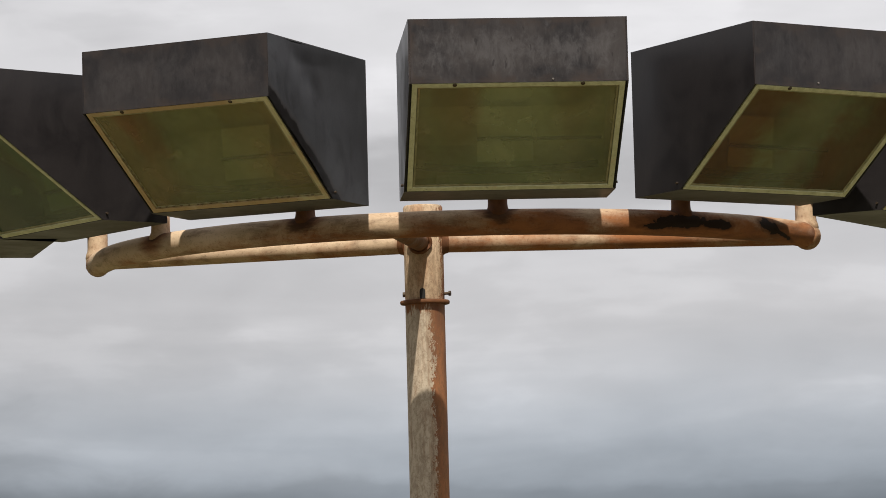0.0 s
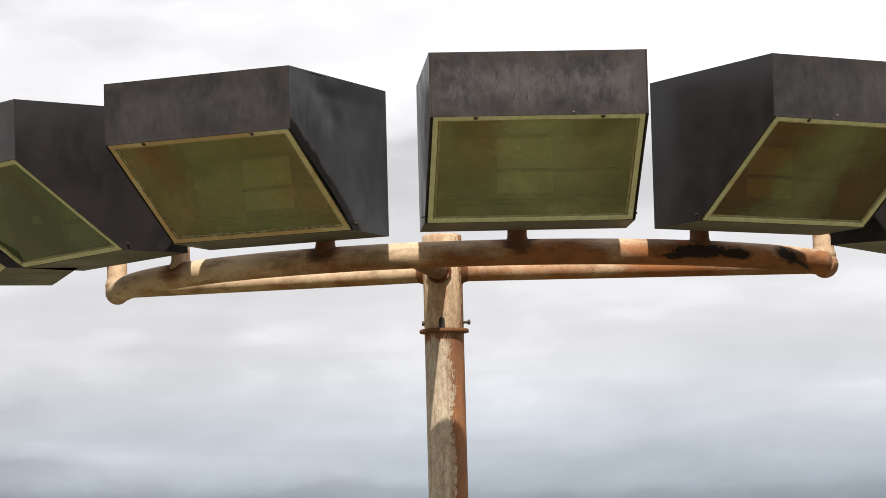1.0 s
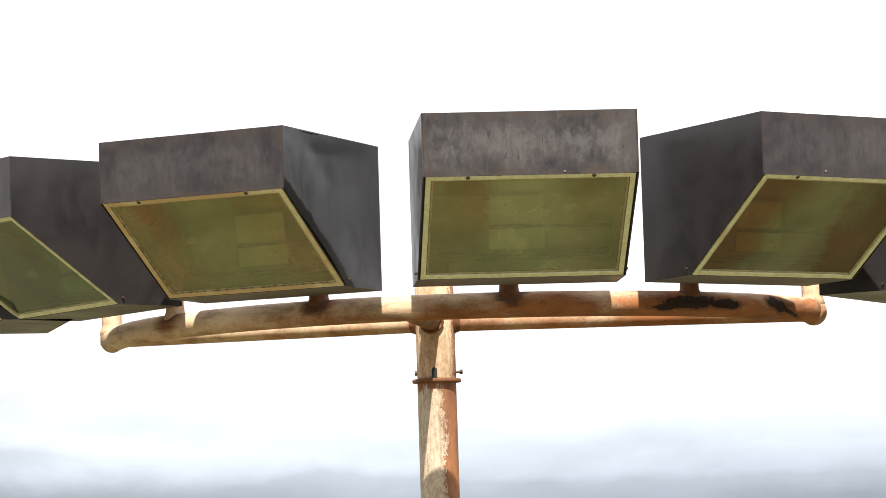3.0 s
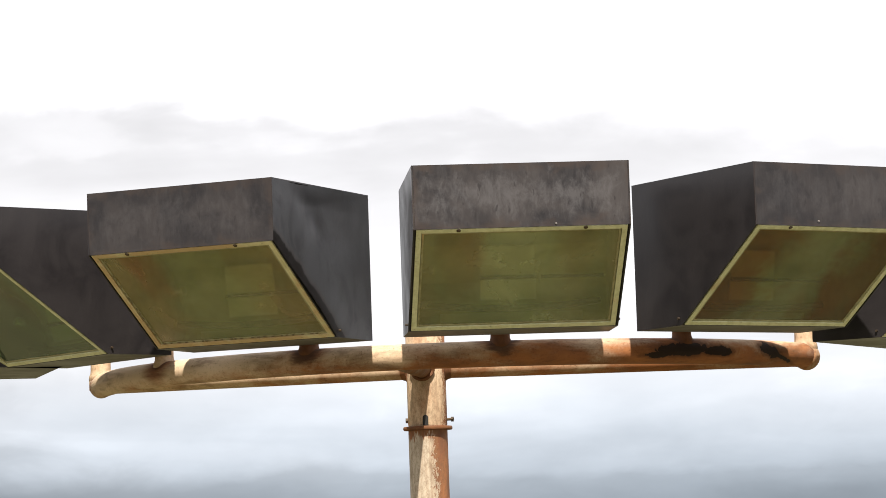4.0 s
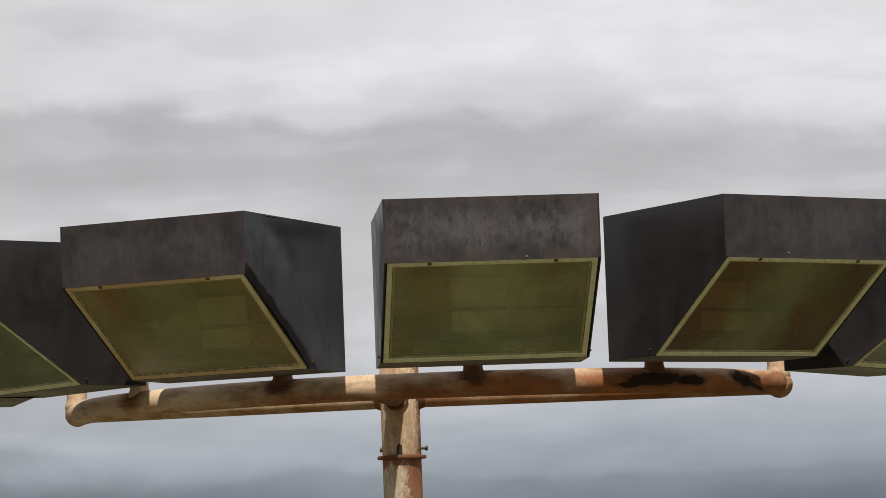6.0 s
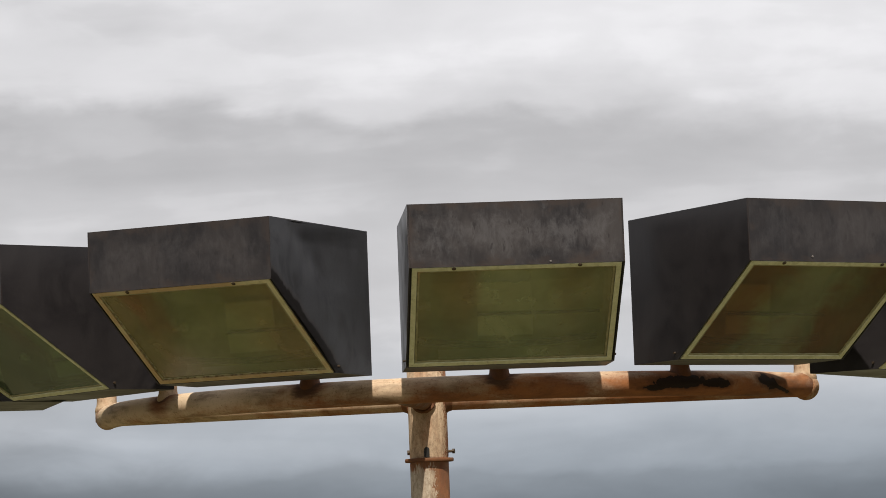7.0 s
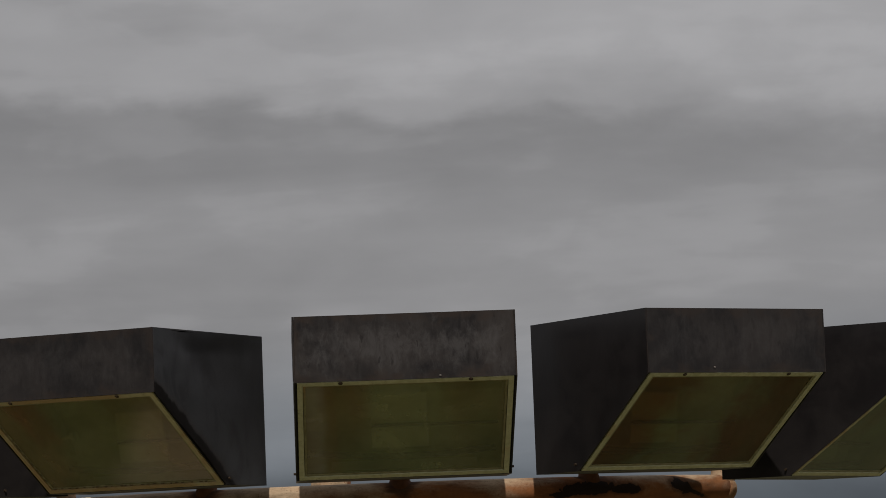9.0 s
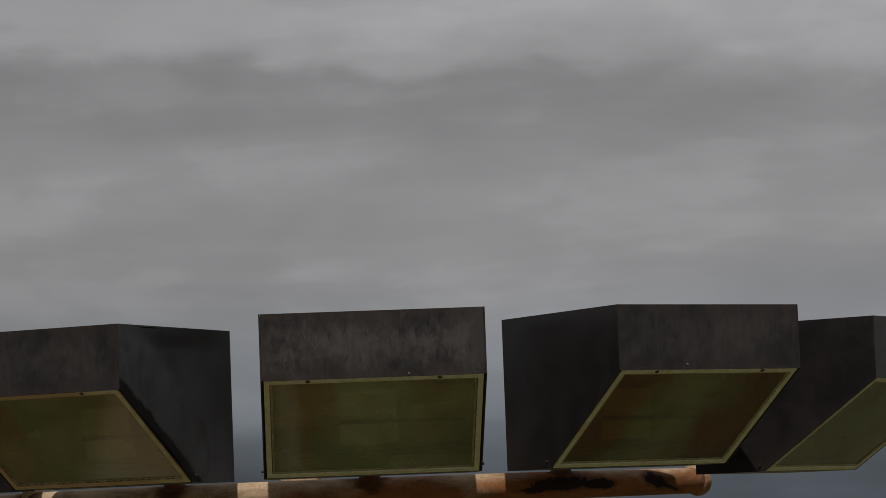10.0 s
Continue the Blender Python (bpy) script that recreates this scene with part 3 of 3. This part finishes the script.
def floodlight(degrees, place, paint, glass, label, dented=False, drop=0.0, rivet=None):
    lampthing = thing("floodlight", Matrix.Translation((place[0], place[1], RIG + drop)) @ Matrix.Rotation(radians(degrees), 4, "Z"),
                      label, "floodlight", "floodlights round the curved pipe")
    # the wrapper: one sheet folded over front, top, back and sill
    bm = bmesh.new()
    t = SHEET
    out = [E, A, B, C, D]
    back = [(D[0], t), (DEEP - t, t), (DEEP - t, TALL - t), (t, TALL - t), (t, E[1])]
    prism(bm, out + back, -W / 2 + SHEET + 0.0005, W / 2 - (0.0005 if dented else SHEET + 0.0005))
    soften(bm, 0.0022, 2, 60)
    part("housing", bm, PAINT_SUNLIT if paint is PAINT else paint, lampthing)
    for side in (-1, 1):
        bm = bmesh.new()
        side_sheet(bm, side, dented and side > 0)
        part("side_panel", bm, PAINT_SCOURED if dented and side > 0 else paint, lampthing, "dented side panel" if dented and side > 0 else "", dented and side > 0)
    # lens: frame of four mitred bars, pane, clips and hinge pin
    x, y0, y1, b = W / 2 - 0.0088, 0.0030, LENS - 0.003, 0.022
    lips = []
    for lo, hi, depth in ((0.0, 0.0145, 0.006), (0.0162, b, 0.003)):  # raised outer lip, lower inner lip
        bm = bmesh.new()
        lips.append(bm)
        xo, xi, yo, yi, zo, zi = x - lo, x - hi, y0 + lo, y0 + hi, y1 - lo, y1 - hi
        for corners in (((-xo, yo), (xo, yo), (xi, yi), (-xi, yi)), ((-xo, zo), (xo, zo), (xi, zi), (-xi, zi)),
                        ((-xo, yo), (-xo, zo), (-xi, zi), (-xi, yi)), ((xo, yo), (xo, zo), (xi, zi), (xi, yi))):
            prism(bm, corners, 0.002, -depth, axis=2)
        soften(bm, 0.0015, 2, 50)
    frame_ob = part("lens_frame", lips[0], FRAME_RUSTY if dented else FRAME, lampthing, "rusty yellow metal frame" if dented else "olive metal frame with mitred corners")
    frame_ob.matrix_local = LENS_AT
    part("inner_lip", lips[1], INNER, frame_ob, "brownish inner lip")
    bm = bmesh.new()
    g = W / 2 - 0.0042
    for corners in (((-g, 0.004), (g, 0.004), (x - 0.004, y0 + 0.004), (-x + 0.004, y0 + 0.004)), ((-g, LENS + 0.004), (g, LENS + 0.004), (x - 0.004, y1 - 0.004), (-x + 0.004, y1 - 0.004)),
                    ((-g, 0.004), (-g, LENS + 0.004), (-x + 0.004, y1 - 0.004), (-x + 0.004, y0 + 0.004)), ((g, 0.004), (g, LENS + 0.004), (x - 0.004, y1 - 0.004), (x - 0.004, y0 + 0.004))):
        prism(bm, corners, 0.006, -0.0015, axis=2)
    part("gasket", bm, GASKET, frame_ob, "black rubber gasket")
    # the pane: outer face and cut edges
    bm = bmesh.new()
    px, p0, p1 = x - b + 0.004, y0 + b - 0.004, y1 - b + 0.004
    face = [bm.verts.new(v) for v in ((-px, p0, -0.001), (px, p0, -0.001), (px, p1, -0.001), (-px, p1, -0.001))]
    rim = [bm.verts.new((v.co.x, v.co.y, 0.003)) for v in face]
    bm.faces.new(face)
    for k in range(4):
        bm.faces.new((face[k], face[(k + 1) % 4], rim[(k + 1) % 4], rim[k]))
    pane = part("pane", bm, glass, frame_ob, "dusty yellowed glass")
    pane.visible_shadow = False
    if dented:
        bm = bmesh.new()
        for k in range(34):
            half, deep = random.uniform(0.002, 0.007), random.uniform(0.0002, 0.0022)
            if k < 22:
                cx, edge = -0.26 + 0.024 * k + random.uniform(-0.008, 0.008), y1 - b
                prism(bm, ((cx - half, edge + 0.001), (cx + half, edge + 0.001), (cx + half * 0.5, edge + deep + 0.002), (cx - half * 0.6, edge + deep + 0.002)), 0.001, -0.0055, axis=2)
            else:
                cy, edge = y0 + 0.10 + 0.025 * (k - 22) + random.uniform(-0.008, 0.008), -x + b
                prism(bm, ((edge - 0.001, cy - half), (edge - 0.001, cy + half), (edge - deep - 0.002, cy + half * 0.5), (edge - deep - 0.002, cy - half * 0.6)), 0.001, -0.0055, axis=2)
        tagged(part("sealant", bm, SEALANT, frame_ob, "crumbling dark sealant"), kind="stuff")
    for cx in (-0.175, 0.175):
        bm = bmesh.new()
        sweep(bm, [(cx, y0 + 0.004, 0.002), (cx, y0 + 0.004, -0.0085)], 0.0035, 12)
        sweep(bm, [(cx, y0 + 0.005, -0.0055), (cx, y0 + 0.005, -0.0072)], 0.0062, 12)
        part("clip", bm, SCREW, frame_ob)
    for cx in (-1, 1):
        bm = bmesh.new()
        sweep(bm, [(cx * (W / 2 - 0.002), D[0] + 0.010, 0.020), (cx * (W / 2 + 0.007), D[0] + 0.010, 0.020)], 0.0035, 10)
        part("hinge_pin", bm, SCREW, lampthing)
    if rivet:
        bm = bmesh.new()
        sweep(bm, [(rivet[0], 0.002, rivet[1]), (rivet[0], -0.002, rivet[1]), (rivet[0], -0.003, rivet[1])], [0.0032, 0.0032, 0.002], 10)
        part("rivet", bm, RIVET, lampthing, "bare pale rivet")
    # inside: faceted reflector, end cheeks, lamp plate and tube
    bm = bmesh.new()
    line = [(0.012, E[1] + 0.03), (0.05, 0.36), (0.14, 0.408), (0.27, 0.412), (0.40, 0.385), (0.50, 0.315), (0.555, 0.20), (0.56, 0.09), (0.50, 0.03), (D[0] + 0.02, 0.012)]
    thick = [(yy + (0.30 - yy) * 0.012, zz + (0.2 - zz) * 0.012) for yy, zz in line]
    prism(bm, line + thick[::-1], -W / 2 + 0.009, W / 2 - (0.034 if dented else 0.009))
    part("reflector", bm, MIRROR, lampthing)
    for side in (-1, 1):
        inset = W / 2 - (0.036 if dented and side > 0 else 0.011)
        bm = bmesh.new()
        prism(bm, [(yy * 0.97 + 0.01, zz * 0.97 + 0.005) for yy, zz in line], *sorted((side * inset - 0.0015, side * inset + 0.0015)))
        part("end_cheek", bm, MIRROR, lampthing)
    for z0, z1, x1 in ((0.196, 0.300, 0.072), (0.118, 0.186, 0.075)):
        bm = bmesh.new()
        prism(bm, ((-0.085, z0), (x1, z0), (x1, z1), (-0.085, z1)), 0.455, 0.460, axis=1)
        soften(bm, 0.002)
        part("lamp_plate", bm, PLATE, lampthing)
    # pale rod and disc added in place of a bolt-like reflection in the pane
    bm = bmesh.new()
    sweep(bm, [(-W / 2 + 0.034, 0.440, 0.214), (-0.225, 0.440, 0.222)], 0.006, 10)
    sweep(bm, [(-0.232, 0.440, 0.221), (-0.220, 0.440, 0.222)], 0.015, 14)
    part("lamp_holder", bm, PLATE, lampthing)
    bm = bmesh.new()
    sweep(bm, [(-0.26 + 0.52 * i / 12, 0.46, 0.108 - 0.02 * math.sin(math.pi * i / 12)) for i in range(13)], 0.012, 10)
    sweep(bm, [(-0.085, 0.448, 0.191), (0.27, 0.448, 0.191)], 0.006, 10)
    part("wire_rail", bm, SCREW, lampthing)
    bm = bmesh.new()
    prism(bm, ((-0.20, 0.050), (0.21, 0.050), (0.21, 0.080), (-0.20, 0.080)), 0.480, 0.485, axis=1)
    part("lower_plate", bm, PLATE, lampthing)
    return lampthing


floodlight(0.7, (0.0, 0.0), PAINT_WORN, GLASS, "chalky dark bronze floodlight box with yellowed glass on the curved pipe", rivet=(0.093, E[1] + 0.007))
floodlight(-28.8, (-0.943, 0.318), PAINT, GLASS_RUSTY, "dark bronze floodlight box with a dented side and yellowed glass", True)
floodlight(28.2, (0.926, 0.251), PAINT, GLASS_BROWN, "dark bronze floodlight box with rust-stained brown glass", rivet=(-0.080, E[1] + 0.014))
floodlight(-55.4, (-1.650, 0.963), PAINT, GLASS_GREEN, "dark bronze floodlight box with greenish glass on the curved pipe")
floodlight(54.6, (1.612, 0.858), PAINT, GLASS_GREEN, "dark bronze floodlight box with green glass at the pipe's rusty end", drop=-0.026)
floodlight(-78.4, (-1.983, 1.613), PAINT, GLASS_BROWN, "dark bronze floodlight box at the far end of the curved pipe")

# ---- stubs that carry the floodlights ----
for degrees, lamp_degrees in zip(STUBS, (-78.4, -55.4, -28.8, 0.7, 28.2, 54.6)):
    foot = on_ring(ARC, degrees, ARC_Z)
    end = degrees in (FROM, TO)
    r = 0.029 if not end else 0.033
    bm = bmesh.new()
    lathe(bm, [(r - 0.004, 0.0), (r + 0.007, 0.022), (r + 0.005, 0.034), (r + 0.001, 0.044), (r, 0.055), (r, 0.150), (r - 0.003, 0.155)], sides=28)
    if end:
        lathe(bm, [(r + 0.006, -0.012), (r + 0.006, 0.020), (r + 0.001, 0.036)], sides=28)
    stub = part("stub", bm, RUST_END if abs(degrees) > 40 else RUST_STUB_SHADED, mast, "", True)
    stub.matrix_local = Matrix.Translation(foot)
    if end:
        bm = bmesh.new()
        ball(bm, (0, 0, 0.004) if degrees < 0 else (0.003, 0, -0.004), 0.0390 if degrees < 0 else 0.0430)
        part("elbow", bm, RUST_END, stub, "rounded rusty pipe elbow", True)
    bm = bmesh.new()
    b = radians(lamp_degrees)
    way = Vector((math.sin(b), -math.cos(b), 0))
    sweep(bm, [Vector((0, 0, 0.115)), Vector((0, 0, 0.115)) + way * 0.262], 0.026, 20)
    part("arm", bm, RUST_PIPE, stub, "", True)
